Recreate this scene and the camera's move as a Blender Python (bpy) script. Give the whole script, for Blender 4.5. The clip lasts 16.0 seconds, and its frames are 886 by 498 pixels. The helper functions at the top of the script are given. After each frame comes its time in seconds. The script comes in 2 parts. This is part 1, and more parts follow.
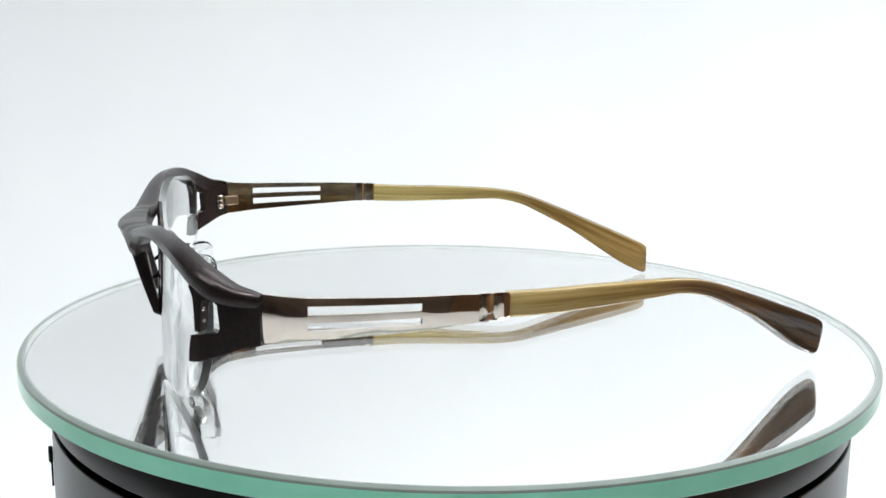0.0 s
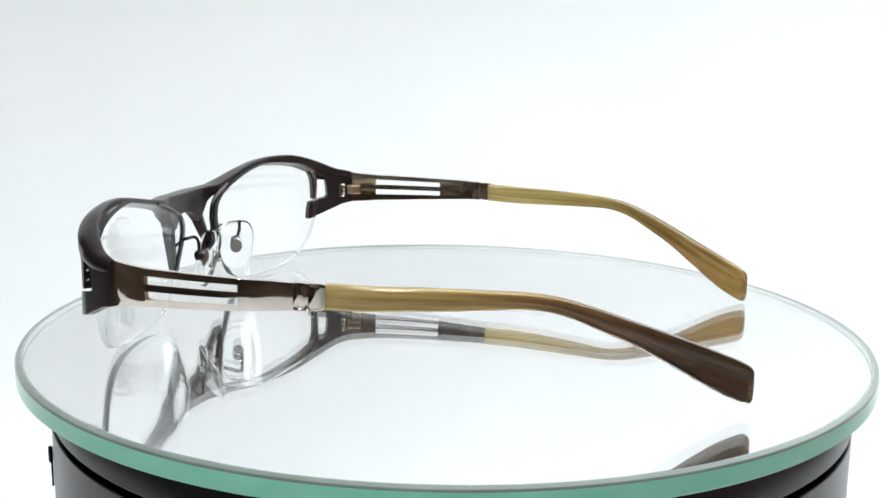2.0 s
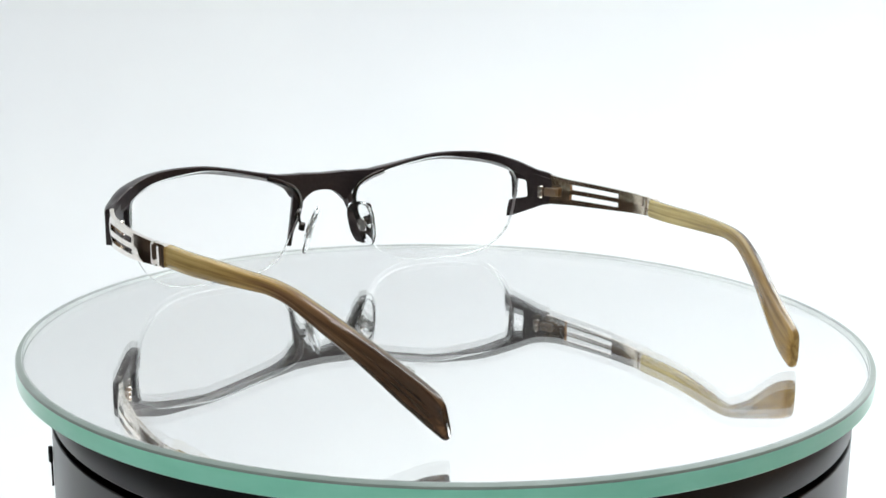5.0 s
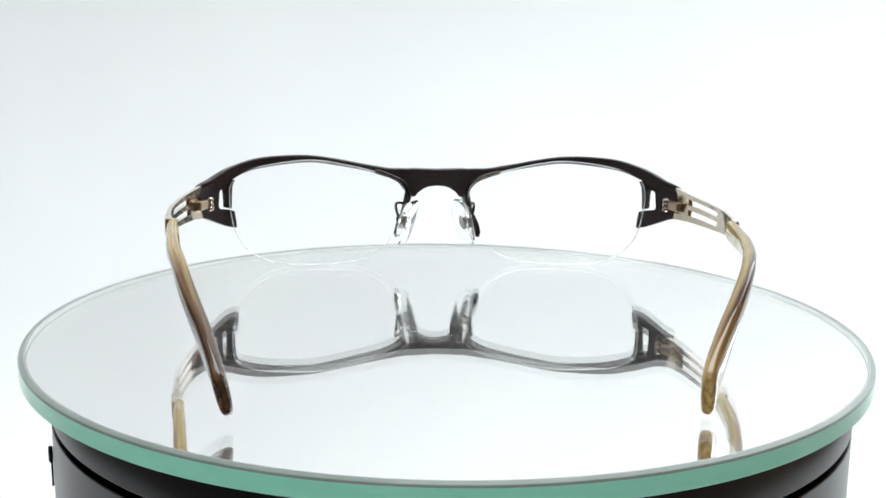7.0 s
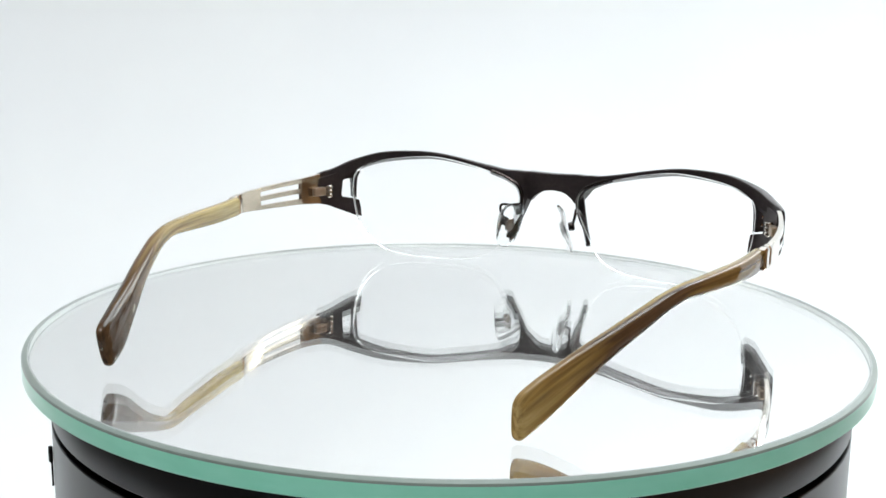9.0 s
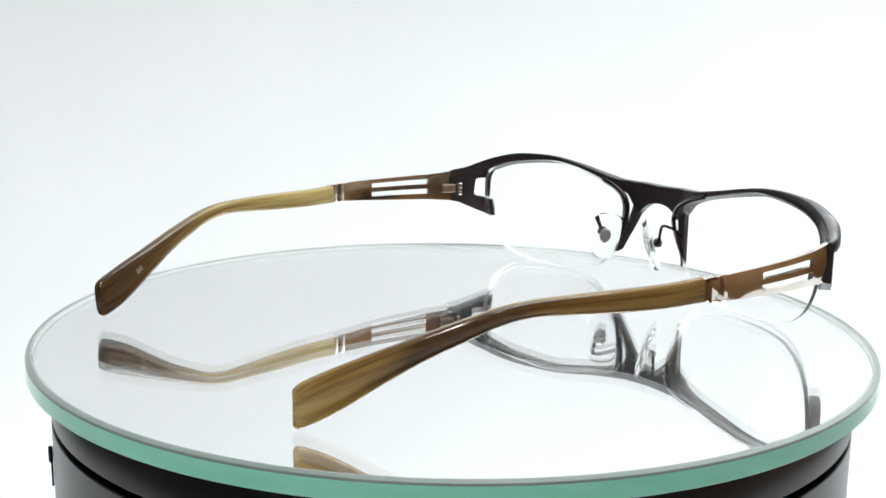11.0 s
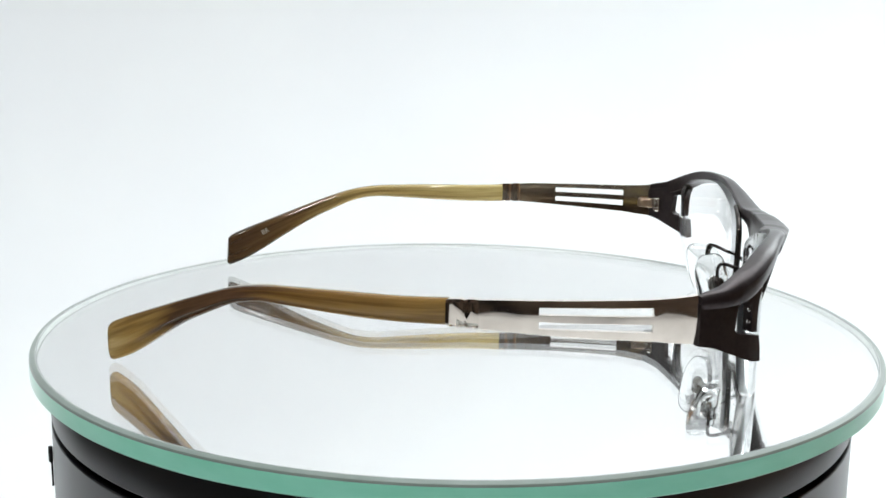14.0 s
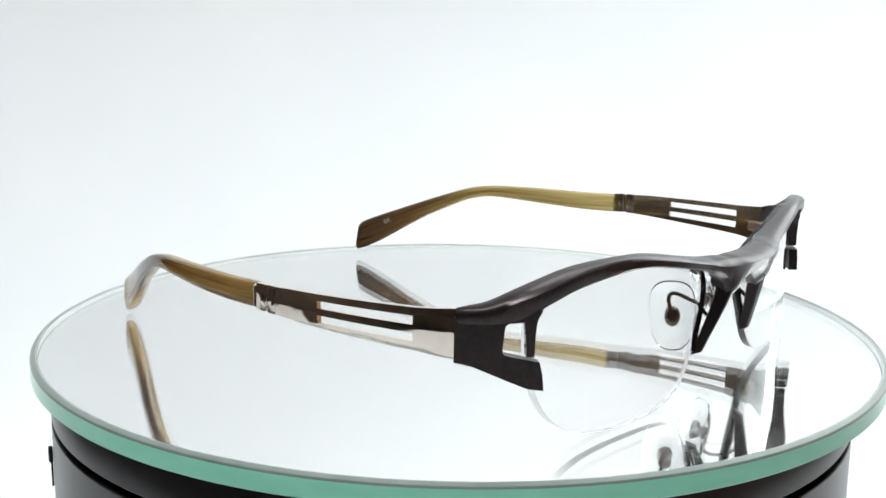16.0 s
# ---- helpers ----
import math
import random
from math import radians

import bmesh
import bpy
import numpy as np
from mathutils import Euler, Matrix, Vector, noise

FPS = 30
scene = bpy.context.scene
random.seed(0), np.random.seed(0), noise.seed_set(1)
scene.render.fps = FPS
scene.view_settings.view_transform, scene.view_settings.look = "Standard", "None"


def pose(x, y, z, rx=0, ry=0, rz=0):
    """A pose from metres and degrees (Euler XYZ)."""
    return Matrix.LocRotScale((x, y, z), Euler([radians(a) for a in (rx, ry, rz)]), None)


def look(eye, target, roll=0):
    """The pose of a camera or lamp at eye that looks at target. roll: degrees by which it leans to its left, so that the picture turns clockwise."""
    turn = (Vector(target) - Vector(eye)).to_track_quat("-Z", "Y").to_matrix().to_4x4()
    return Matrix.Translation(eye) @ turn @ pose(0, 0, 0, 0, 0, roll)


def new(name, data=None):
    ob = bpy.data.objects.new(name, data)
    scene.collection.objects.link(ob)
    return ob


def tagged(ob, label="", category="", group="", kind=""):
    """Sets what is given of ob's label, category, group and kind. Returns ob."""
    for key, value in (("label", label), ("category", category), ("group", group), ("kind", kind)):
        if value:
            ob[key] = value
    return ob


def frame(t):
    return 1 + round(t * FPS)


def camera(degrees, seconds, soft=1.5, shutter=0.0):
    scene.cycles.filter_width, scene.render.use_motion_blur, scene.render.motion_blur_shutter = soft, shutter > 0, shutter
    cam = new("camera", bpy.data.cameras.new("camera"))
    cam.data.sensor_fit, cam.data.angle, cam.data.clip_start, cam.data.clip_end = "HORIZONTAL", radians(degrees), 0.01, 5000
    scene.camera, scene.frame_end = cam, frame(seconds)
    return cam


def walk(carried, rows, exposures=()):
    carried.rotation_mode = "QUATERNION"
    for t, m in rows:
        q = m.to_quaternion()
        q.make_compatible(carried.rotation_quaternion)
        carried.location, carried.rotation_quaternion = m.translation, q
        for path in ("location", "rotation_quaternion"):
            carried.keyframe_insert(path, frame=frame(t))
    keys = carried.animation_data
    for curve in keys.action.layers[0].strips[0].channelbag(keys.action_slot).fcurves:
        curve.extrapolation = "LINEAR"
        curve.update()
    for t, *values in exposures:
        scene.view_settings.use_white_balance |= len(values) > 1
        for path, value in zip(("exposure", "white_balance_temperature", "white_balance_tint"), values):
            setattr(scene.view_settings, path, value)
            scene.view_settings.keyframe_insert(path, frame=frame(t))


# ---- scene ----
# Camera: fixed on a stand, looking slightly down on the turntable. Axis of the turntable is x = y = 0,
# the upper face of the mirror glass is z = 0.
cam = camera(42.57, 16.0, soft=1.6)
EYE = Vector((0.0, -0.2729, 0.07465))
GAZE = Vector((math.sin(radians(-0.5256)) * math.cos(radians(11.620)), math.cos(radians(-0.5256)) * math.cos(radians(11.620)), -math.sin(radians(11.620))))
STAND = look(EYE, EYE + GAZE, 0.81)
walk(cam, [(0.0, STAND), (16.0, STAND)])

MM = 0.001
RATE, RATE_LATE, QUICKENS = 14.19, 14.97, 12.4     # degrees a second, clockwise from above; the drive quickens at 12.4 s
SQUARE = 7.287                                     # seconds at which the disc's mark lies straight away
SEAT = pose(0.00055, 0, 0, 0, 0, 0.5)              # how the glasses lie on the disc


def spin(t):
    return pose(0, 0, 0, 0, 0, -RATE * (min(t, QUICKENS) - SQUARE) - RATE_LATE * max(t - QUICKENS, 0.0))


# ---- world and light ----
world = bpy.data.worlds.new("studio_world")
scene.world = world
world.use_nodes = True
world.node_tree.nodes["Background"].inputs["Color"].default_value = (0.75, 0.85, 1.0, 1)
world.node_tree.nodes["Background"].inputs["Strength"].default_value = 0.05


def area(name, eye, target, size, size_y, watts, colour=(1, 1, 1)):
    data = bpy.data.lights.new(name, "AREA")
    data.shape, data.size, data.size_y, data.energy, data.color = "RECTANGLE", size, size_y, watts, colour
    ob = new(name, data)
    ob.matrix_world = look(eye, target)
    return ob


area("roof_softbox_lamp", (0.19, 0.195, 0.74), (0.20, 0.27, 0.0), 0.60, 0.42, 4.42, (0.925, 1.0, 1.012))
# Unseen side fills, added to brighten the tent mainly from the east.
area("side_fill_lamp", (-0.44, 0.38, 0.34), (0.0, 0.10, 0.10), 0.24, 0.45, 0.06, (0.925, 1.0, 1.02))
area("side_fill_lamp", (0.44, 0.38, 0.34), (0.0, 0.10, 0.10), 0.22, 0.45, 1.6, (0.925, 1.0, 1.012))
area("led_panel_lamp", (-0.115, -0.29, 0.56), (0.0, 0.04, 0.0), 0.07, 0.05, 1.7, (0.98, 1.0, 0.98))
area("led_spot_lamp", (0.04, -0.29, 0.56), (0.0, 0.04, 0.0), 0.035, 0.035, 0.5, (0.98, 1.0, 0.98))
area("led_spot_lamp", (-0.31, -0.20, 0.56), (0.0, 0.04, 0.0), 0.035, 0.035, 0.5, (0.98, 1.0, 0.98))


# ---- materials ----
def material(name):
    m = bpy.data.materials.new(name)
    m.use_nodes = True
    return m, m.node_tree.nodes, m.node_tree.links, m.node_tree.nodes["Principled BSDF"]


def ramp(nodes, stops):
    r = nodes.new("ShaderNodeValToRGB")
    while len(r.color_ramp.elements) < len(stops):
        r.color_ramp.elements.new(0.5)
    for e, (at, colour) in zip(r.color_ramp.elements, stops):
        e.position, e.color = at, (*colour, 1)
    return r


def noise_on(nodes, links, scale, stretch=(1, 1, 1), detail=4.0, turn=0.0):
    co = nodes.new("ShaderNodeTexCoord")
    mp = nodes.new("ShaderNodeMapping")
    mp.inputs["Scale"].default_value = stretch
    mp.inputs["Rotation"].default_value = (0, 0, turn)
    nz = nodes.new("ShaderNodeTexNoise")
    nz.inputs["Scale"].default_value, nz.inputs["Detail"].default_value = scale, detail
    links.new(co.outputs["Object"], mp.inputs["Vector"])
    links.new(mp.outputs["Vector"], nz.inputs["Vector"])
    return nz


def add_bump(nodes, links, bsdf, source, strength, distance):
    b = nodes.new("ShaderNodeBump")
    b.inputs["Strength"].default_value, b.inputs["Distance"].default_value = strength, distance
    links.new(source.outputs[0], b.inputs["Height"])
    links.new(b.outputs["Normal"], bsdf.inputs["Normal"])


def surface(name, low, high, scale, rough=0.5, metal=0.0, stretch=(1, 1, 1), bump=0.0, rough_to=None, wave=0.0):
    m, nodes, links, bsdf = material(name)
    nz = noise_on(nodes, links, scale, stretch)
    r = ramp(nodes, [(0.3, low), (0.7, high)])
    links.new(nz.outputs[0], r.inputs[0])
    links.new(r.outputs[0], bsdf.inputs["Base Color"])
    bsdf.inputs["Metallic"].default_value, bsdf.inputs["Roughness"].default_value = metal, rough
    if rough_to is not None:
        fine = noise_on(nodes, links, scale * 3.1, stretch)
        mr = nodes.new("ShaderNodeMapRange")
        mr.inputs["To Min"].default_value, mr.inputs["To Max"].default_value = rough, rough_to
        links.new(fine.outputs[0], mr.inputs["Value"])
        links.new(mr.outputs[0], bsdf.inputs["Roughness"])
    if bump:
        add_bump(nodes, links, bsdf, nz, bump, 0.00005)
    if wave:                                # hand-polished metal is never quite flat
        add_bump(nodes, links, bsdf, noise_on(nodes, links, 130, (1, 0.7, 1), 1.0), wave, 0.0006)
    return m


FRONT_METAL = surface("satin_brown_metal", (0.030, 0.023, 0.024), (0.043, 0.033, 0.034), 900, 0.25, 0.65, rough_to=0.36, bump=0.05)
TEMPLE_METAL = surface("polished_brown_metal", (0.78, 0.71, 0.64), (0.86, 0.79, 0.72), 300, 0.05, 1.0, rough_to=0.10, wave=0.5)
CAP_METAL = surface("polished_cap_metal", (0.72, 0.65, 0.58), (0.78, 0.71, 0.64), 300, 0.04, 1.0, rough_to=0.08, wave=0.15)
WIRE_METAL = surface("dark_wire_metal", (0.045, 0.036, 0.034), (0.06, 0.05, 0.046), 600, 0.18, 0.9)
TEMPLE_INNER = surface("olive_inner_metal", (0.46, 0.39, 0.30), (0.56, 0.48, 0.38), 160, 0.08, 1.0, stretch=(1, 0.25, 1), rough_to=0.16, wave=0.5)
BRASS = surface("hinge_brass", (0.34, 0.25, 0.18), (0.42, 0.31, 0.23), 500, 0.30, 1.0)
STEEL = surface("screw_steel", (0.55, 0.54, 0.53), (0.65, 0.64, 0.63), 500, 0.12, 1.0)
PAD_METAL = surface("grey_pad_metal", (0.42, 0.41, 0.40), (0.50, 0.49, 0.48), 700, 0.25, 1.0)
SILVER, _n, _l, _b = material("mirror_silvering")
# Not fully metallic: the white diffuse rest lays a faint veil over dark reflections.
_b.inputs["Base Color"].default_value, _b.inputs["Metallic"].default_value, _b.inputs["Roughness"].default_value = (0.993, 0.997, 0.995, 1), 0.980, 0.0
BLACK_BASE = surface("black_lacquer", (0.013, 0.013, 0.015), (0.018, 0.018, 0.021), 14, 0.26, 0.0, rough_to=0.31)
BLACK_MATTE = surface("black_groove", (0.004, 0.004, 0.004), (0.008, 0.008, 0.008), 80, 0.8)
EDGE_GREEN = surface("ground_glass_edge", (0.25, 0.72, 0.53), (0.31, 0.78, 0.60), 90, 0.48, 0.0, stretch=(1, 1, 3), rough_to=0.60)
BEVEL_GREEN = surface("bevelled_glass_edge", (0.145, 0.185, 0.165), (0.18, 0.22, 0.20), 120, 0.36, 0.0, rough_to=0.45)
for _m in (EDGE_GREEN, BEVEL_GREEN):        # ground glass turns pale at a glancing angle
    _b = _m.node_tree.nodes["Principled BSDF"]
    _b.inputs["Sheen Weight"].default_value, _b.inputs["Sheen Roughness"].default_value = 1.0, 0.36
    _b.inputs["Sheen Tint"].default_value = (0.95, 1.0, 0.99, 1)
IMPRINT = surface("pale_print", (0.18, 0.165, 0.135), (0.24, 0.22, 0.18), 900, 0.6)
EDGE_PALE = surface("pale_edge_lining", (0.60, 0.63, 0.62), (0.68, 0.71, 0.70), 90, 0.6)
EDGE_LINE = surface("grey_rim_line", (0.20, 0.22, 0.22), (0.27, 0.29, 0.29), 90, 0.5)
PAPER = surface("white_sweep_cloth", (0.80, 0.81, 0.83), (0.84, 0.85, 0.86), 6, 0.9)
# Unseen plain walls; their brown patches give the metal its brown reflections.
ROOM_WARM = surface("warm_brown_wall", (0.30, 0.15, 0.065), (0.55, 0.31, 0.15), 1.8, 0.7)
ROOM = surface("dark_room_wall", (0.045, 0.033, 0.027), (0.32, 0.23, 0.17), 1.8, 0.9)


def clear(name, colour, rough, ior=1.5):
    m, nodes, links, bsdf = material(name)
    bsdf.inputs["Base Color"].default_value = (*colour, 1)
    bsdf.inputs["Roughness"].default_value, bsdf.inputs["IOR"].default_value = rough, ior
    bsdf.inputs["Transmission Weight"].default_value = 1.0
    return m


PLATE_GLASS = clear("plate_glass", (1.0, 1.0, 1.0), 0.0, 1.45)
LENS_CLEAR = clear("coated_demo_lens", (1.0, 1.0, 1.0), 0.0, 1.28)
LENS_EDGE = clear("polished_lens_edge", (0.89, 0.90, 0.91), 0.45, 1.18)
PAD_CLEAR = clear("clear_silicone", (0.97, 0.975, 0.975), 0.04, 1.30)


def acetate(name, outer, inner, seed):
    """Horn-like acetate in two layers, outer and inner: colour changes along the tip (grain.z, 0 to 1), with long streaks in its cross-section (grain.xy, mm)."""
    m, nodes, links, bsdf = material(name)
    at = nodes.new("ShaderNodeAttribute")
    at.attribute_name = "grain"
    sep = nodes.new("ShaderNodeSeparateXYZ")
    links.new(at.outputs["Vector"], sep.inputs[0])

    def streaks(scale, stretch, detail):
        mp = nodes.new("ShaderNodeMapping")
        mp.inputs["Scale"].default_value = stretch
        mp.inputs["Location"].default_value = (seed * 3.7, seed * 1.9, seed * 5.1)
        nz = nodes.new("ShaderNodeTexNoise")
        nz.inputs["Scale"].default_value, nz.inputs["Detail"].default_value = scale, detail
        links.new(at.outputs["Vector"], mp.inputs["Vector"])
        links.new(mp.outputs["Vector"], nz.inputs["Vector"])
        return nz

    def multiply_add(source, factor, plus):
        n = nodes.new("ShaderNodeMath")
        n.operation = "MULTIPLY_ADD"
        n.inputs[1].default_value = factor
        links.new(source, n.inputs[0])
        if isinstance(plus, float):
            n.inputs[2].default_value = plus
        else:
            links.new(plus, n.inputs[2])
        return n.outputs[0]

    def blend(kind, a, b, factor):
        mix = nodes.new("ShaderNodeMix")
        mix.data_type, mix.blend_type = "RGBA", kind
        if isinstance(factor, float):
            mix.inputs["Factor"].default_value = factor
        else:
            links.new(factor, mix.inputs["Factor"])
        links.new(a, mix.inputs["A"])
        links.new(b, mix.inputs["B"])
        return mix.outputs["Result"]
    broad = streaks(0.45, (1.0, 1.0, 5.0), 2.5)
    along = multiply_add(multiply_add(broad.outputs[0], 0.70, -0.35), 1.0, sep.outputs["Z"])
    layers = []
    for stops in (inner, outer):
        r = ramp(nodes, stops)
        links.new(along, r.inputs[0])
        layers.append(r.outputs[0])
    side = nodes.new("ShaderNodeMapRange")          # the seam of the two layers wanders a little
    side.interpolation_type = "SMOOTHSTEP"
    side.inputs["From Min"].default_value, side.inputs["From Max"].default_value = -0.55, 0.75
    links.new(multiply_add(streaks(0.8, (1.0, 1.0, 6.0), 2.0).outputs[0], 1.6, multiply_add(sep.outputs["X"], 1.0, -0.8)), side.inputs["Value"])
    base = blend("MIX", layers[0], layers[1], side.outputs[0])
    fine = streaks(1.3, (1.0, 1.0, 2.2), 3.0)
    shade = ramp(nodes, [(0.36, (0.42, 0.36, 0.30)), (0.60, (1.0, 1.0, 1.0))])
    links.new(fine.outputs[0], shade.inputs[0])
    hair = streaks(5.0, (1.0, 1.0, 1.4), 2.0)
    thin = ramp(nodes, [(0.38, (0.72, 0.68, 0.62)), (0.55, (1.0, 1.0, 1.0))])
    links.new(hair.outputs[0], thin.inputs[0])
    links.new(blend("MULTIPLY", blend("MULTIPLY", base, shade.outputs[0], 0.72), thin.outputs[0], 0.4), bsdf.inputs["Base Color"])
    bsdf.inputs["Roughness"].default_value, bsdf.inputs["IOR"].default_value = 0.03, 1.48
    bsdf.inputs["Transmission Weight"].default_value = 0.22
    return m


HORN_A = acetate("horn_acetate_brown_end", [(0.0, (0.66, 0.50, 0.21)), (0.36, (0.50, 0.33, 0.12)), (0.52, (0.25, 0.14, 0.07)), (0.82, (0.085, 0.050, 0.032)), (0.97, (0.095, 0.055, 0.034)), (1.0, (0.19, 0.11, 0.06))],
                 [(0.0, (0.60, 0.48, 0.20)), (0.50, (0.42, 0.30, 0.11)), (0.72, (0.15, 0.088, 0.035)), (0.98, (0.075, 0.043, 0.022))], 1)
HORN_B = acetate("horn_acetate_amber_end", [(0.0, (0.35, 0.21, 0.068)), (0.34, (0.30, 0.165, 0.052)), (0.48, (0.125, 0.066, 0.036)), (0.68, (0.12, 0.066, 0.034)), (0.86, (0.44, 0.27, 0.085)), (1.0, (0.52, 0.36, 0.14))],
                 [(0.0, (0.58, 0.47, 0.19)), (0.45, (0.44, 0.33, 0.12)), (0.70, (0.29, 0.18, 0.058)), (1.0, (0.46, 0.30, 0.11))], 2)


# ---- mesh helpers (all shapes are given in millimetres) ----
def part(name, bm, mat, parent=None, label="", smooth=40, up=False):
    me = bpy.data.meshes.new(name)
    bmesh.ops.recalc_face_normals(bm, faces=bm.faces[:])
    for f in bm.faces:
        f.smooth = smooth > 0
    if smooth > 0:
        for e in bm.edges:
            if len(e.link_faces) == 2 and e.calc_face_angle(0.0) > radians(smooth):
                e.smooth = False
    if up and sum(f.normal.z for f in bm.faces) < 0:
        bmesh.ops.reverse_faces(bm, faces=bm.faces[:])
    bm.to_mesh(me)
    bm.free()
    for m in mat if isinstance(mat, (list, tuple)) else [mat]:
        me.materials.append(m)
    ob = new(name, me)
    if parent is not None:
        ob.parent = parent
    if label:
        tagged(ob, label)
    return ob


def rounded(ob, width, segments=2, angle=35):
    b = ob.modifiers.new("worn_edges", "BEVEL")
    b.width, b.segments, b.limit_method, b.angle_limit = width * MM, segments, "ANGLE", radians(angle)
    b.harden_normals = False
    return ob


def catmull(rows, steps):
    """A smooth curve through rows of numbers, each span cut into steps."""
    a = np.array(rows, float)
    out = []
    for i in range(len(a) - 1):
        p0, p1, p2, p3 = a[max(i - 1, 0)], a[i], a[i + 1], a[min(i + 2, len(a) - 1)]
        for k in range(steps):
            t = k / steps
            out.append(0.5 * (2 * p1 + (p2 - p0) * t + (2 * p0 - 5 * p1 + 4 * p2 - p3) * t * t + (3 * p1 - p0 - 3 * p2 + p3) * t ** 3))
    return out + [a[-1]]


def ring_curve(rows, steps):
    a = np.array(rows, float)
    n, out = len(a), []
    for i in range(n):
        p0, p1, p2, p3 = a[i - 1], a[i], a[(i + 1) % n], a[(i + 2) % n]
        for k in range(steps):
            t = k / steps
            out.append(0.5 * (2 * p1 + (p2 - p0) * t + (2 * p0 - 5 * p1 + 4 * p2 - p3) * t * t + (3 * p1 - p0 - 3 * p2 + p3) * t ** 3))
    return out


def loft(loops, closed_ends=True, bm=None):
    bm = bm or bmesh.new()
    rings = [[bm.verts.new(Vector(c) * MM) for c in loop] for loop in loops]
    n = len(rings[0])
    for a, b in zip(rings, rings[1:]):
        for i in range(n):
            bm.faces.new((a[i], a[(i + 1) % n], b[(i + 1) % n], b[i]))
    if closed_ends:
        bm.faces.new(rings[0][::-1])
        bm.faces.new(rings[-1])
    return bm


def tube(points, radius, sides=10, bm=None, flat=1.0):
    """A round wire along points."""
    pts = [Vector(p) for p in points]
    loops, up = [], None
    for i, p in enumerate(pts):
        d = (pts[min(i + 1, len(pts) - 1)] - pts[max(i - 1, 0)]).normalized()
        if up is None:
            up = d.orthogonal().normalized()
        up = (up - d * up.dot(d)).normalized()
        side = d.cross(up)
        r = radius[i] if isinstance(radius, (list, tuple)) else radius
        loops.append([p + up * (r * math.cos(2 * math.pi * k / sides)) + side * (r * flat * math.sin(2 * math.pi * k / sides)) for k in range(sides)])
    return loft(loops, True, bm)


def lathe(profile, sides=64, centre=(0, 0), close=True):
    """A body turned about z; profile: rows of radius, z."""
    bm = bmesh.new()
    rings = []
    for r, z in profile:
        if r < 1e-6:
            rings.append([bm.verts.new(Vector((centre[0], centre[1], z)) * MM)])
        else:
            rings.append([bm.verts.new(Vector((centre[0] + r * math.cos(2 * math.pi * k / sides), centre[1] + r * math.sin(2 * math.pi * k / sides), z)) * MM) for k in range(sides)])
    for a, b in zip(rings, rings[1:]):
        for i in range(sides):
            j = (i + 1) % sides
            if len(a) == 1 and len(b) == 1:
                break
            if len(a) == 1:
                bm.faces.new((a[0], b[j], b[i]))
            elif len(b) == 1:
                bm.faces.new((a[i], a[j], b[0]))
            else:
                bm.faces.new((a[i], a[j], b[j], b[i]))
    return bm


def sheet(outline, holes, thick, place, cuts, level_cuts=()):
    """A plate cut out along an outline in (u, z), with holes, bent by place(u, z, w)."""
    bm = bmesh.new()
    edges = []
    for loop in [outline] + list(holes):
        vs = [bm.verts.new((u, z, 0)) for u, z in loop]
        edges += [bm.edges.new((vs[i], vs[(i + 1) % len(vs)])) for i in range(len(vs))]
    bmesh.ops.triangle_fill(bm, use_beauty=True, use_dissolve=False, edges=edges, normal=(0, 0, 1))
    for c in cuts:
        bmesh.ops.bisect_plane(bm, geom=bm.verts[:] + bm.edges[:] + bm.faces[:], plane_co=(c, 0, 0), plane_no=(1, 0, 0), dist=1e-4)
    for c in level_cuts:
        bmesh.ops.bisect_plane(bm, geom=bm.verts[:] + bm.edges[:] + bm.faces[:], plane_co=(0, c, 0), plane_no=(0, 1, 0), dist=1e-4)
    border = [e for e in bm.edges if e.is_boundary]
    flat = [(v.co.x, v.co.y) for v in bm.verts]
    bm.verts.index_update()
    faces = [[v.index for v in f.verts] for f in bm.faces]
    rim = [(e.verts[0].index, e.verts[1].index) for e in border]
    bm.free()
    out = bmesh.new()
    front = [out.verts.new(Vector(place(u, z, thick / 2)) * MM) for u, z in flat]
    back = [out.verts.new(Vector(place(u, z, -thick / 2)) * MM) for u, z in flat]
    for f in faces:
        out.faces.new([front[i] for i in f])
        out.faces.new([back[i] for i in reversed(f)])
    for a, b in rim:
        out.faces.new((front[a], front[b], back[b], back[a]))
    return out


def block(x0, x1, y0, y1, z0, z1, bm=None):
    bm = bm or bmesh.new()
    v = [bm.verts.new(Vector((x, y, z)) * MM) for x in (x0, x1) for y in (y0, y1) for z in (z0, z1)]
    for f in ((0, 1, 3, 2), (4, 6, 7, 5), (0, 4, 5, 1), (2, 3, 7, 6), (0, 2, 6, 4), (1, 5, 7, 3)):
        bm.faces.new([v[i] for i in f])
    return bm


def empty(name, label, category, group="", kind=""):
    ob = new(name)
    ob.empty_display_size = 0.01
    return tagged(ob, label, category, group, kind)


# ---- the studio ----
def studio():
    # white cloth sweep: table, curve, rear wall
    prof = [(-120, -130)] + [(260 + 240 * math.sin(a), 110 - 240 * math.cos(a)) for a in np.linspace(0, math.pi / 2, 14)] + [(500, 780)]
    bm = bmesh.new()
    cols = [[bm.verts.new(Vector((x, y, z)) * MM) for y, z in prof] for x in (-470, 470)]
    cols2 = [[bm.verts.new(Vector((x, y + (4 if z > 0 else 0), z - 4)) * MM) for y, z in prof] for x in (-470, 470)]
    for i in range(len(prof) - 1):
        bm.faces.new((cols[0][i], cols[1][i], cols[1][i + 1], cols[0][i + 1]))
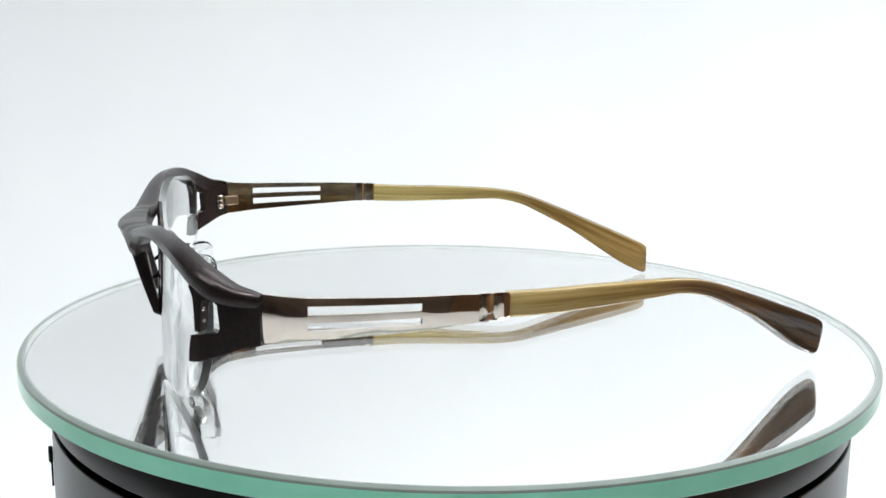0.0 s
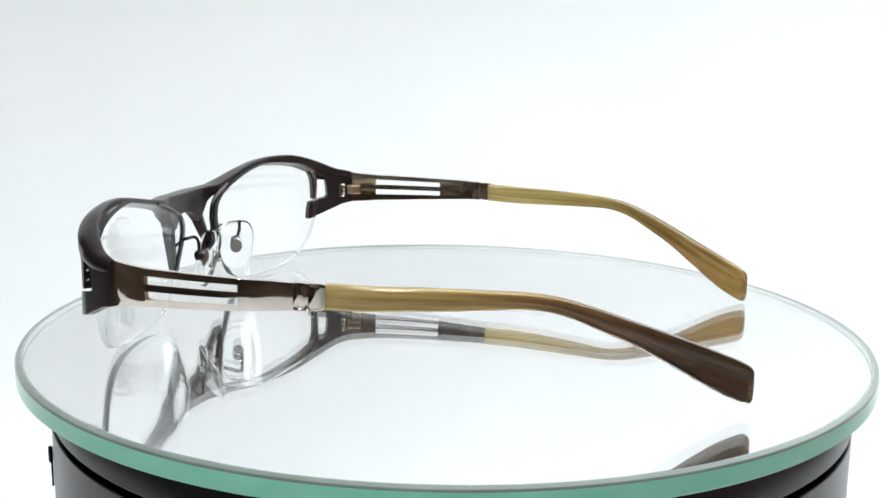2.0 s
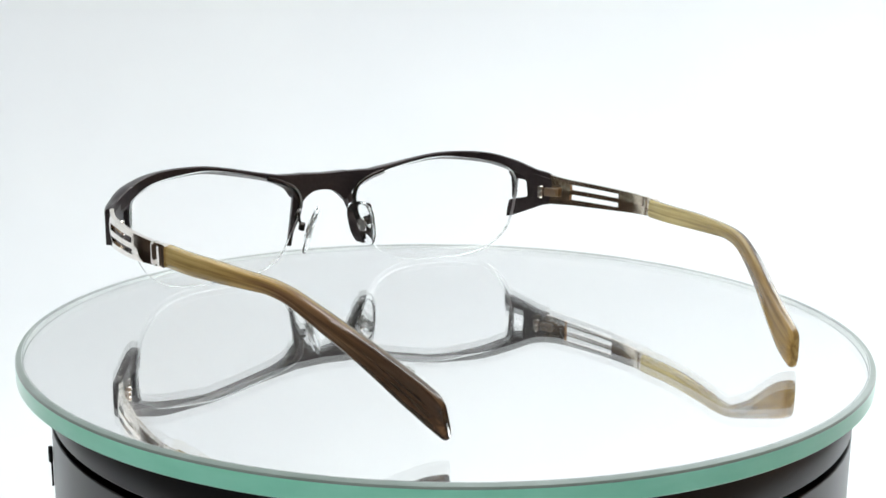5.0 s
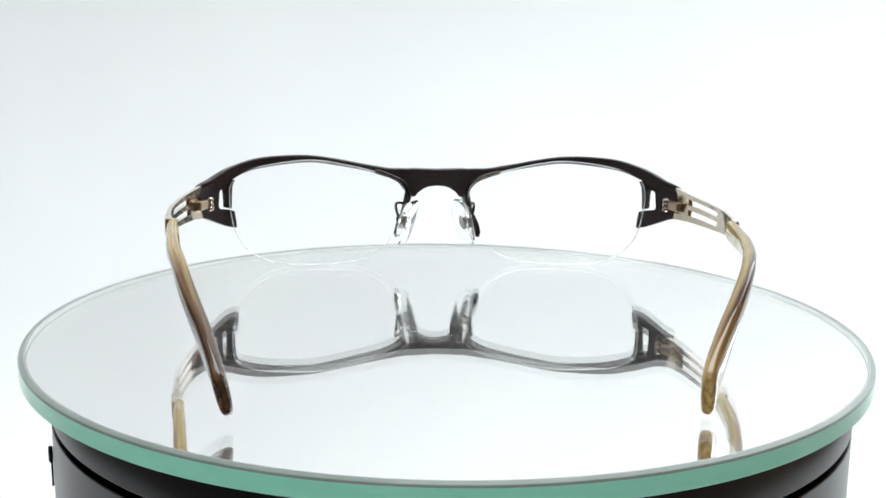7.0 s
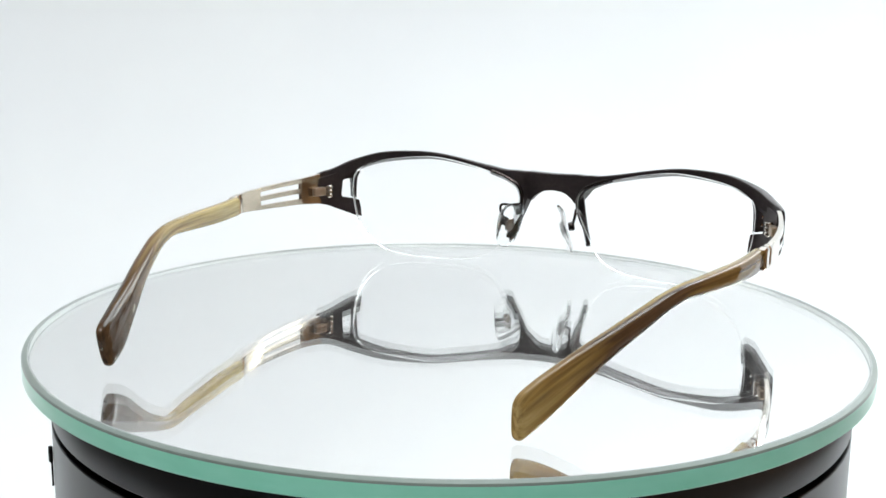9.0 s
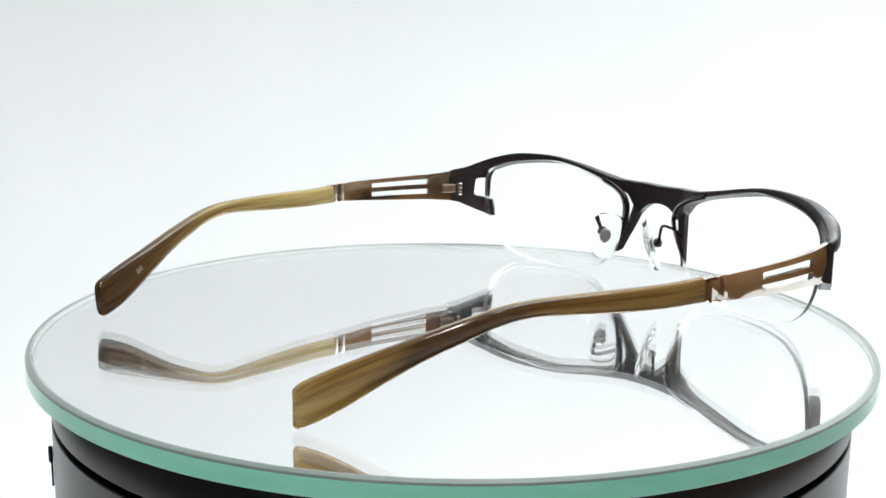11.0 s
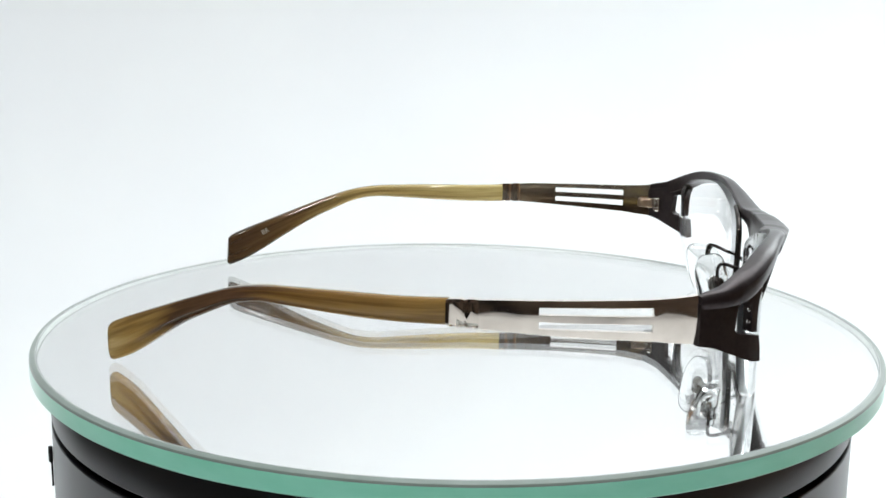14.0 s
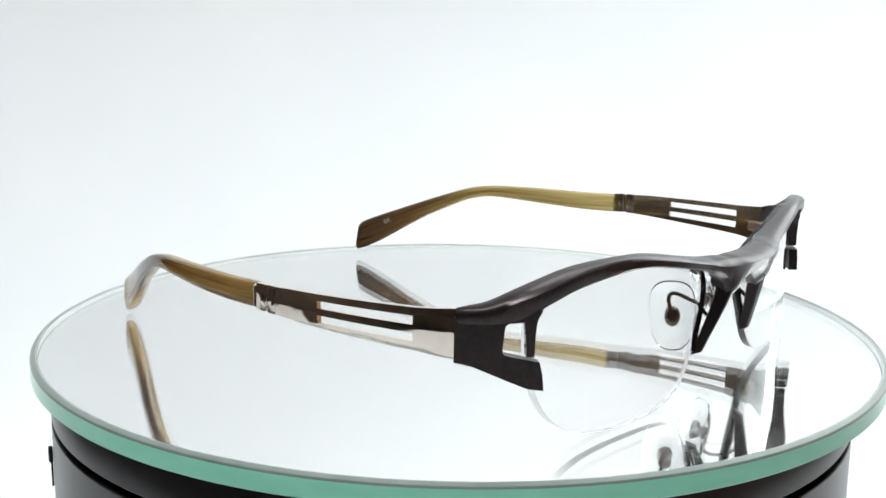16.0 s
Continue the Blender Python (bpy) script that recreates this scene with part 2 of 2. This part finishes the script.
        bm.faces.new((cols2[0][i], cols2[0][i + 1], cols2[1][i + 1], cols2[1][i]))
    ob = part("backdrop", bm, PAPER)
    tagged(ob, "seamless white cloth sweep behind the turntable", "backdrop", kind="structure")
    # Unseen board, sized so the temples reflect white in their lower half.
    tagged(rounded(part("table_top", block(-310, 310, -760, -121, -150, -130), PAPER, smooth=0), 3.0), "unseen white table board, added for reflections in the temples", "table", kind="structure")
    for name, box in (("wall_west", (-476, -471, 250, 500, -140, 780)), ("wall_east", (471, 476, 250, 500, -140, 780))):
        tagged(part(name, block(*box), PAPER, smooth=0), "white cloth side of the light tent", "wall", kind="structure")
    tagged(part("ceiling", block(-476, 476, -330, 506, 781, 786), PAPER, smooth=0), "white cloth roof of the light tent", "ceiling", kind="structure")
    # the unseen dim room in front of the tent, toned for reflections in the metal
    for name, box in (("wall_south", (-900, 850, -1210, -1200, -800, 1200)), ("wall_room_west", (-910, -900, -1200, 600, -800, 1200)),
                      ("wall_room_east", (850, 860, -1200, 600, -800, 1200)), ("wall_room_north", (-900, 850, 600, 610, -800, 1200)),
                      ("ceiling_room", (-910, 860, -1210, 610, 1200, 1210)), ("floor", (-910, 860, -1210, 610, -810, -800))):
        kind = name.split("_")[0]
        tagged(part(name, block(*box), ROOM_WARM if name == "wall_room_east" else ROOM, smooth=0), "unseen dim brown studio room surface", kind, kind="structure")


studio()


# ---- the turntable base ----
def turntable():
    root = empty("turntable_base", "black lacquered turntable drum with a groove", "turntable")
    part("upper_ring", lathe([(0, -5.0), (93.2, -5.0), (94.6, -5.6), (95.0, -6.4), (95.0, -13.7), (94.8, -13.9), (0, -13.9)], 160), BLACK_BASE, root)
    part("groove", lathe([(0, -13.8), (91.0, -13.8), (91.0, -15.7), (0, -15.7)], 128), BLACK_MATTE, root, "matte black groove")
    part("drum", lathe([(0, -15.6), (94.8, -15.6), (95.0, -15.8), (95.2, -60.0), (95.2, -128.0), (94.0, -130.0), (0, -130.0)], 160), BLACK_BASE, root)
    a = math.atan2(-33.5, -90)
    knob = part("switch_plate", block(-0.3, 0.15, -2.0, 2.0, -2.4, 3.0), BLACK_MATTE, root, "small black switch plate")
    knob.matrix_local = Matrix.Translation(Vector((95.45 * math.cos(a), 95.45 * math.sin(a), -27.4)) * MM) @ Matrix.Rotation(a, 4, "Z")
    lever = rounded(part("switch", block(-0.9, 0.05, -1.2, 1.2, -1.7, 1.7), BLACK_MATTE, root, "small black rocker switch"), 0.4)
    lever.matrix_local = Matrix.Translation(Vector((96.0 * math.cos(a), 96.0 * math.sin(a), -23.0)) * MM) @ Matrix.Rotation(a, 4, "Z")
    return root


turntable()


# ---- the mirror glass that turns ----
def mirror_disc():
    root = empty("mirror_disc", "round mirror glass plate with a green ground edge on the turntable", "mirror")
    c = (-1.24, 0.94)
    top = part("glass_face", lathe([(0, 0.0), (60, 0.0), (99.1, 0.0)], 200, c), PLATE_GLASS, root, "clear glass face", smooth=0, up=True)
    top.visible_shadow = False
    part("bevel", lathe([(99.1, 0.0), (100.15, -0.3), (100.4, -0.7)], 200, c), BEVEL_GREEN, root, "polished grey-green bevel")
    part("edge", lathe([(100.4, -0.7), (100.4, -4.1), (100.0, -4.5)], 200, c), EDGE_GREEN, root, "frosted green ground edge")
    part("silvering", lathe([(0, -3.8), (100.2, -3.8)], 200, c), SILVER, root, "silvered back")
    # Pale lining added inside the green edge, for its whitish look through the glass.
    part("inner_lining", lathe([(99.05, -0.04), (100.0, -0.4), (100.1, -3.8)], 200, c), EDGE_PALE, root, "added pale lining inside the edge, seen through the glass")
    # Grey rings added for the two thin lines the rear rim shows.
    part("upper_rim_line", lathe([(98.75, -0.02), (98.98, -0.16)], 200, c), EDGE_LINE, root, "added thin grey ring for the line in the glass rim")
    part("lower_rim_line", lathe([(100.06, -2.9), (100.06, -3.8)], 200, c), EDGE_LINE, root, "added thin grey ring for the line in the glass rim")
    part("backing", lathe([(0, -4.9), (99.0, -4.9), (99.0, -4.0), (0, -4.0)], 120, c), BLACK_MATTE, root, "dark backing paint")
    return root


# ---- the glasses ----
BROW = [  # x, rear y, top z, bottom z, depth, drop of the front lower lip, cut back of the lip
    (0.0, 72.4, 28.4, 23.5, 6.4, 0.0, 0.52),
    (3.2, 72.4, 28.5, 23.0, 6.3, 0.1, 0.52),
    (5.6, 72.3, 28.6, 21.5, 6.1, 0.2, 0.52),
    (7.2, 72.2, 28.7, 20.0, 5.8, 0.3, 0.52),
    (9.2, 72.0, 28.6, 21.9, 5.5, 0.4, 0.36),
    (11.2, 71.4, 28.8, 25.0, 5.6, 0.5, 0.3),
    (15.0, 70.2, 29.0, 26.8, 5.5, 0.7, 0.18),
    (22.0, 69.8, 30.2, 28.8, 4.6, 0.9, 0.08),
    (30.0, 69.3, 31.8, 30.5, 3.7, 1.0, 0.04),
    (37.0, 68.4, 32.9, 31.6, 3.2, 1.0, 0.0),
    (43.0, 67.4, 33.2, 31.5, 2.7, 1.0, 0.0),
    (50.0, 65.2, 33.0, 30.7, 3.1, 1.0, 0.0),
    (55.0, 63.2, 32.3, 29.6, 3.7, 1.0, 0.0),
    (60.0, 60.6, 30.7, 27.3, 4.1, 0.9, 0.0),
    (63.0, 58.4, 29.3, 25.4, 3.9, 0.7, 0.0),
    (66.2, 55.4, 27.5, 24.3, 3.1, 0.3, 0.0),
    (68.2, 52.9, 26.8, 23.9, 2.2, 0.0, 0.0),
    (69.2, 51.4, 26.3, 23.9, 1.5, 0.0, 0.0),
]


def brow_bar(root):
    rows = catmull(BROW, 4)
    rows = [np.array((-r[0], *r[1:])) for r in rows[:0:-1]] + rows
    loops = []
    for i, r in enumerate(rows):
        x, y, zt, zb, d, drop, cut = r
        a, b = rows[max(i - 1, 0)], rows[min(i + 1, len(rows) - 1)]
        n = Vector((-(b[1] - a[1]), b[0] - a[0], 0)).normalized()
        h = zt - zb
        k = min(h, 3.6)
        sec = [(0, zb), (0, zt - 0.25), (0.25, zt), (d * 0.45, zt - 0.02), (d * 0.82, zt - 0.25 - 0.06 * k), (d, zt - 0.75 - 0.16 * k),
               (d * (1 - cut * 0.6), zb + 0.25 * h - drop), (d * (0.88 - cut), zb - drop), (d * (0.55 - cut * 0.5), zb - drop * 0.6 + 0.1)]
        loops.append([Vector((x, y, z)) + n * w for w, z in sec])
    ob = part("brow_bar", loft(loops), FRONT_METAL, root, "swept dark brown satin metal brow bar", smooth=36)
    return ob


def nose_leg(root, s):
    rows = catmull([(7.8, 74.6, 25.0, 4.2, 2.6), (8.7, 73.7, 20.5, 3.8, 2.1), (10.1, 72.4, 15.5, 3.2, 1.7), (11.5, 71.1, 11.2, 2.7, 1.4), (12.3, 70.3, 8.5, 2.3, 1.2)], 4)
    loops = []
    for x, y, z, w, t in rows:
        out, thick = Vector((0.28, -0.88, -0.36)).normalized(), Vector((0.95, 0.24, 0.18)).normalized()
        loop = [Vector((x, y, z)) + out * (a * w * 0.5) + thick * (b * t * 0.5) for a, b in ((-1, -0.7), (-0.85, -1), (0.85, -1), (1, -0.7), (1, 0.7), (0.85, 1), (-0.85, 1), (-1, 0.7))]
        loops.append([Vector((s * v.x, v.y, v.z)) for v in loop])
    part("nose_leg", loft(loops), FRONT_METAL, root, "dark metal prong beside the nose", smooth=32)


LENS = [(9.2, 20), (9.5, 22.9), (11, 25), (15, 27), (22, 29), (30, 30.8), (37, 31.8), (43, 31.6), (50, 30.8), (55, 29.8), (59, 28.0), (61.0, 25.8), (61.6, 23), (61.5, 18),
        (60.4, 12), (58.4, 7.6), (55.4, 4.3), (51, 1.8), (45, 0.5), (38, 0.12), (30, 0.3), (23, 1.3), (17.8, 3.6), (14.8, 7), (12.4, 12), (10.3, 16.5)]


def lens_y(x):
    return 68.9 - 0.0044 * (x - 18.0) ** 2


def lens(root, s):
    ring = ring_curve(LENS, 3)
    cx, cz = 36.0, 16.0
    bm = bmesh.new()
    fr, bk = [], []
    for k in (0.0, 0.25, 0.5, 0.75, 0.93, 1.0):
        f_ring, b_ring = [], []
        for x, z in ring if k > 0 else [(cx, cz)]:
            px_, pz_ = cx + (x - cx) * k, cz + (z - cz) * k
            y = lens_y(px_)
            f_ring.append(bm.verts.new(Vector((s * px_, y + 0.8, pz_)) * MM))
            b_ring.append(bm.verts.new(Vector((s * px_, y - 0.8, pz_)) * MM))
        fr.append(f_ring)
        bk.append(b_ring)
    n = len(ring)
    for rings in (fr, bk):
        for i in range(n):
            bm.faces.new((rings[0][0], rings[1][i], rings[1][(i + 1) % n]))
        for a, b in zip(rings[1:], rings[2:]):
            for i in range(n):
                bm.faces.new((a[i], a[(i + 1) % n], b[(i + 1) % n], b[i]))
    for i in range(n):
        f = bm.faces.new((fr[-1][i], fr[-1][(i + 1) % n], bk[-1][(i + 1) % n], bk[-1][i]))
        f.material_index = 1
    ob = part("lens", bm, [LENS_CLEAR, LENS_EDGE], root, "clear rimless-bottom demo lens")
    ob.visible_shadow = False
    return ob


def rim_wire(root, s):
    pts = catmull([(19, 28.3), (14.5, 26.9), (10.8, 25.0), (9.2, 22.8), (8.9, 20), (9.9, 16.3), (12.0, 12), (12.6, 9.0)], 4)
    part("rim_wire", tube([(s * x, lens_y(x) + 0.8, z) for x, z in pts], 0.72, 10), WIRE_METAL, root, "thin dark rim wire")


END_PATH = catmull([(60.2, 64.0), (62.7, 61.7), (65.2, 58.6), (67.8, 55.2), (69.9, 52.2), (70.9, 50.4)], 6)


def end_place(s):
    xs = np.array([p[0] for p in END_PATH])
    ys = np.array([p[1] for p in END_PATH])

    def place(u, z, w):
        i = int(np.clip(np.searchsorted(xs, u) - 1, 0, len(xs) - 2))
        k = (u - xs[i]) / (xs[i + 1] - xs[i])
        y = ys[i] + (ys[i + 1] - ys[i]) * k
        n = Vector((-(ys[i + 1] - ys[i]), xs[i + 1] - xs[i])).normalized()
        return (s * (u - 0.1 * max(u - 63.0, 0.0) + n.x * w), y + n.y * w, z)
    return place


def end_piece(root, s):
    u = 70.35
    outline = [(u, 24.8), (u, 17.0), (68.6, 16.4), (66.8, 15.2), (64.6, 13.8), (62.6, 12.6), (60.7, 12.2), (60.9, 15.0), (61.3, 17.3), (63.2, 17.9), (65.2, 18.5),
               (65.5, 19.2), (65.4, 21.0), (65.2, 23.6), (64.8, 24.1), (63.2, 24.3), (63.0, 21.5), (62.9, 18.3), (62.0, 18.2), (61.9, 22.0), (61.7, 24.6), (61.0, 26.4), (63.0, 27.2), (66.5, 26.2)]
    ob = part("end_piece", sheet(outline, [], 2.2, end_place(s), [p[0] for p in END_PATH[1:-1]]), FRONT_METAL, root, "dark metal end piece with a window cut-out", smooth=35)
    rounded(ob, 0.45, 3)
    place = end_place(s)
    for z in (20.2, 22.4):
        r = part("rivet", lathe([(0, -0.3), (0.38, -0.3), (0.38, 0.15), (0.2, 0.3), (0, 0.3)], 10), STEEL, ob, "tiny steel rivet")
        x, y, _z = place(62.95, z, 0.3)
        r.matrix_local = pose(x * MM, y * MM, z * MM, 0, 90, -38 if s > 0 else 218)


def hinge(root, s):
    h = part("hinge", block(-0.9, 0.9, -2.2, 2.2, -1.3, 1.3), BRASS, root, "brassy hinge with steel knuckles")
    rounded(h, 0.35)
    seat = pose(s * 68.1 * MM, 50.2 * MM, 20.9 * MM, 0, 0, s * 20)
    h.matrix_local = seat
    for z in (19.5, 20.8, 22.1):
        bm = lathe([(0, -0.6), (0.9, -0.6), (1.1, -0.4), (1.1, 0.4), (0.9, 0.6), (0, 0.6)], 16)
        k = part("knuckle", bm, CAP_METAL, h, "small steel knuckle")
        k.matrix_local = seat.inverted() @ pose(s * 66.4 * MM, 53.4 * MM, z * MM)


TEMPLE = [(54.0, 68.6), (52.4, 69.1), (47.0, 70.4), (40.0, 71.5), (30.0, 72.4), (20.0, 72.6), (12.0, 72.0), (6.0, 71.0)]   # y, x


def sway(y):
    return float(np.interp(y, (-72, -54, -35, -10, 7, 23, 44, 52), (-2.7, -1.3, 0.2, 1.1, 0.9, 0.35, -0.1, 0.0)))


def temple_place(s, lift):
    ys = np.array([p[0] for p in catmull(TEMPLE, 4)])[::-1]
    xs = np.array([p[1] for p in catmull(TEMPLE, 4)])[::-1]

    def place(u, z, w):
        x = float(np.interp(u, ys, xs))
        g = float(np.interp(u + 0.5, ys, xs) - np.interp(u - 0.5, ys, xs))
        n = Vector((1, -g)).normalized()
        w -= 0.028 * (z - 22.2) ** 2
        return (s * (x + n.x * w) + sway(u), u + n.y * w, z + lift * (52.0 - u) / 123.0)
    return place


def slot(y0, y1, z0, z1, z2, z3):
    return [(y0, z0), (y0, z1), ((y0 + y1) / 2, (z1 + z3) / 2), (y1, z3), (y1, z2), ((y0 + y1) / 2, (z0 + z2) / 2)]


def temple(root, s, lift, horn):
    t = part("temple", sheet([(51.6, 26.2), (51.6, 17.1), (48, 17.3), (43.7, 17.7), (34, 18.2), (23.4, 18.8), (16, 19.3), (12.4, 19.5), (12.4, 24.8), (16, 25.0), (23.4, 25.1), (34, 25.3), (43.7, 25.5), (48, 25.8)],
                             [slot(43.7, 23.4, 22.45, 24.05, 22.55, 23.9), slot(43.7, 23.4, 19.4, 21.0, 19.9, 21.25)], 1.1, temple_place(s, lift), np.arange(14, 52, 2.0), (17.9, 18.6, 19.2, 21.7, 22.2, 24.3, 24.9)), TEMPLE_METAL, root, "polished brown metal temple with two long slots", smooth=30)
    t.data.materials.append(TEMPLE_INNER)       # the inner side has a darker, more olive metal
    for face in t.data.polygons:
        if face.normal.x * s < -0.7:
            face.material_index = 1
    rounded(t, 0.16)
    place = temple_place(s, lift)
    loops = []
    for y, h, w in ((12.6, 5.1, 1.3), (12.2, 5.4, 1.7), (10.6, 5.4, 1.9), (10.2, 5.0, 1.5), (9.8, 5.0, 1.5), (9.4, 5.3, 2.0), (7.2, 5.1, 2.2), (6.6, 4.6, 1.8)):
        zc = 22.2
        loops.append([place(y, zc + b * h / 2, a * w / 2) for a, b in ((-1, -0.8), (-0.7, -1), (0.7, -1), (1, -0.8), (1, 0.8), (0.7, 1), (-0.7, 1), (-1, 0.8))])
    cap = part("cap", loft(loops), CAP_METAL, None, "shiny metal end cap", smooth=30)
    cap.parent = t
    cap.data.materials.append(TEMPLE_INNER)
    for face in cap.data.polygons:
        if face.normal.x * s < -0.8 and abs(face.normal.y) < 0.3:
            face.material_index = 1
    # acetate tip: y, x, centre z, height, thickness
    rows = catmull([(7.4, 70.2, 22.1, 5.1, 2.7), (-2, 68.9, 21.9, 4.9, 3.0), (-13, 67.0, 22.1, 4.5, 3.2), (-24, 64.6, 22.3, 3.7, 3.2), (-31, 62.6, 22.2, 3.2, 3.2), (-37, 60.6, 21.1, 3.4, 3.2),
                    (-43, 58.2, 18.8, 4.1, 3.3), (-50, 55.0, 15.7, 5.0, 3.4), (-56, 52.0, 12.6, 6.4, 3.4), (-62, 49.2, 9.4, 8.0, 3.3), (-66, 47.4, 7.4, 8.7, 3.2), (-69.4, 46.1, 5.9, 8.7, 3.0), (-70.8, 45.6, 5.3, 8.2, 2.6), (-71.5, 45.3, 5.2, 6.8, 1.8)], 5)
    for r in rows:                             # one tip is a little longer than the other
        r[0] += (-0.3 if s < 0 else 1.6) * min(max((-15.0 - r[0]) / 50.0, 0.0), 1.0)
    loops, grain, far = [], [], 0.0
    for i, (y, x, zc, h, w) in enumerate(rows):
        a, b = rows[max(i - 1, 0)], rows[min(i + 1, len(rows) - 1)]
        n = Vector((-(b[0] - a[0]), b[1] - a[1])).normalized()
        n = Vector((abs(n.x), -(b[1] - a[1]) / math.hypot(b[0] - a[0], b[1] - a[1]) * (-1 if b[0] < a[0] else 1)))
        up = lift * (52.0 - y) / 123.0
        far += math.dist(rows[i][:3], rows[max(i - 1, 0)][:3])
        loop = []
        for k in range(24):
            ang = 2 * math.pi * (k + 0.5) / 24
            ca, sa = math.cos(ang), math.sin(ang)
            ex = 0.60
            wx, wz = math.copysign(abs(ca) ** ex, ca) * w / 2, math.copysign(abs(sa) ** ex, sa) * h / 2
            tilt = 0.22 * min(max((-45 - y) / 20, 0), 1) if s < 0 else 0.0      # this tip is bent inwards below
            loop.append((s * (x + n.x * wx + tilt * wz) + sway(y), y + n.y * wx, zc + wz + up))
            grain += (wx, wz * 4.0 / h, far / 86.0)
        loops.append(loop)
    tip = part("temple_tip", loft(loops), horn, None, "", smooth=50)
    tip.parent = t
    tip.data.attributes.new("grain", "FLOAT_VECTOR", "POINT").data.foreach_set("vector", grain)
    tagged(tip, "horn-patterned olive acetate tip fading to dark brown" if s < 0 else "horn-patterned olive acetate tip with an amber end")
    if s < 0:
        curve = bpy.data.curves.new("imprint", "FONT")
        curve.body, curve.size, curve.extrude, curve.align_x, curve.align_y = "BR", 2.0 * MM, 0.02 * MM, "CENTER", "CENTER"
        draft = new("imprint_draft", curve)
        me = bpy.data.meshes.new_from_object(draft)
        bpy.data.objects.remove(draft)
        me.materials.append(IMPRINT)
        mark = new("imprint", me)
        mark.parent = tip
        tagged(mark, "pale grey two-letter imprint")
        x, y, zc = 48.6, -60.6, 11.2
        mark.matrix_local = pose((-(x - 1.58) + sway(y)) * MM, y * MM, (zc + 0.6) * MM, 0, 0, 26) @ pose(0, 0, 0, 90, 0, 90) @ pose(0, 0, 0, 0, 0, 24)
    return t


def nose_pad(root, s):
    # pad: oval lens of clear silicone facing the nose; both are bent a little to one side
    side = -1.6 if s > 0 else -0.8
    pad_pose = pose((s * 8.9 + side) * MM, 61.7 * MM, 14.0 * MM, 0, -s * 17, s * 32)
    rows = []
    for k, r in ((-1.1, 0.0), (-1.05, 0.6), (-0.6, 0.95), (0.1, 1.0), (0.7, 0.9), (1.05, 0.55), (1.15, 0.0)):
        rows.append((k, r))
    bm = bmesh.new()
    rings = []
    for k, r in rows:
        if r == 0:
            rings.append([bm.verts.new(Vector((k * 0.9, 0, 0)) * MM)])
        else:
            rings.append([bm.verts.new(Vector((k * 0.8 + 0.5 * math.cos(q) ** 2, 4.5 * r * math.copysign(abs(math.sin(q)) ** 0.72, math.sin(q)) * (1 + 0.16 * math.cos(q)), 7.3 * r * math.copysign(abs(math.cos(q)) ** 0.72, math.cos(q)))) * MM) for q in np.linspace(0, 2 * math.pi, 28, endpoint=False)])
    for a, b in zip(rings, rings[1:]):
        for i in range(28):
            j = (i + 1) % 28
            bm.faces.new((a[0], b[i], b[j]) if len(a) == 1 else (a[i], b[0], a[j]) if len(b) == 1 else (a[i], b[i], b[j], a[j]))
    pad = part("nose_pad", bm, PAD_CLEAR, root, "clear oval silicone nose pad")
    pad.matrix_local = pad_pose
    pad.visible_shadow = False
    core = part("pad_core", lathe([(0, -0.35), (1.5, -0.35), (1.75, -0.1), (1.75, 0.2), (1.5, 0.4), (0.7, 0.4), (0.6, 0.55), (0, 0.55)], 20), PAD_METAL, pad, "small grey metal core")
    core.matrix_local = pose(s * 0.2 * MM, 0, 0, 0, 90 * s, 0) @ Matrix.Diagonal((1.3, 0.9, 1, 1))
    house = part("pad_screw_housing", lathe([(0, -1.0), (1.0, -1.0), (1.3, -0.7), (1.3, 0.5), (1.0, 0.8), (0.5, 0.8), (0.5, 0.5), (0, 0.5)], 18), WIRE_METAL, root, "dark round screw housing of the nose pad")
    house.matrix_local = pose((s * 10.9 + side) * MM, 62.8 * MM, 14.9 * MM, 0, s * 80, s * 25)
    # arm wire: from the rim wire back, round to the pad
    pts = catmull([(s * 10.2, 71.2, 16.2), (s * 10.0, 69.2, 17.8), (s * 10.1, 66.6, 18.7), (s * 11.2 + 0.7 * side, 64.2, 19.5), (s * 12.0 + side, 62.7, 19.4), (s * 12.0 + side, 62.2, 18.0), (s * 11.3 + side, 62.6, 15.6), (s * 10.9 + side, 62.8, 14.9)], 4)
    part("pad_arm", tube(pts, 0.42, 8), WIRE_METAL, root, "thin curved nose pad arm")


def eyeglasses():
    root = empty("eyeglasses", "brown half-rim metal eyeglasses with horn acetate tips standing on the mirror", "eyeglasses")
    brow_bar(root)
    for s in (-1, 1):
        nose_leg(root, s)
        lens(root, s)
        rim_wire(root, s)
        end_piece(root, s)
        hinge(root, s)
        temple(root, s, 0.75 if s < 0 else -0.75, HORN_A if s < 0 else HORN_B)
        nose_pad(root, s)
    return root


MIRROR = mirror_disc()
GLASSES = eyeglasses()


def motions():
    rows = [(k * 0.5, spin(k * 0.5)) for k in range(33)]
    walk(MIRROR, rows)
    walk(GLASSES, [(t, m @ SEAT) for t, m in rows])


motions()
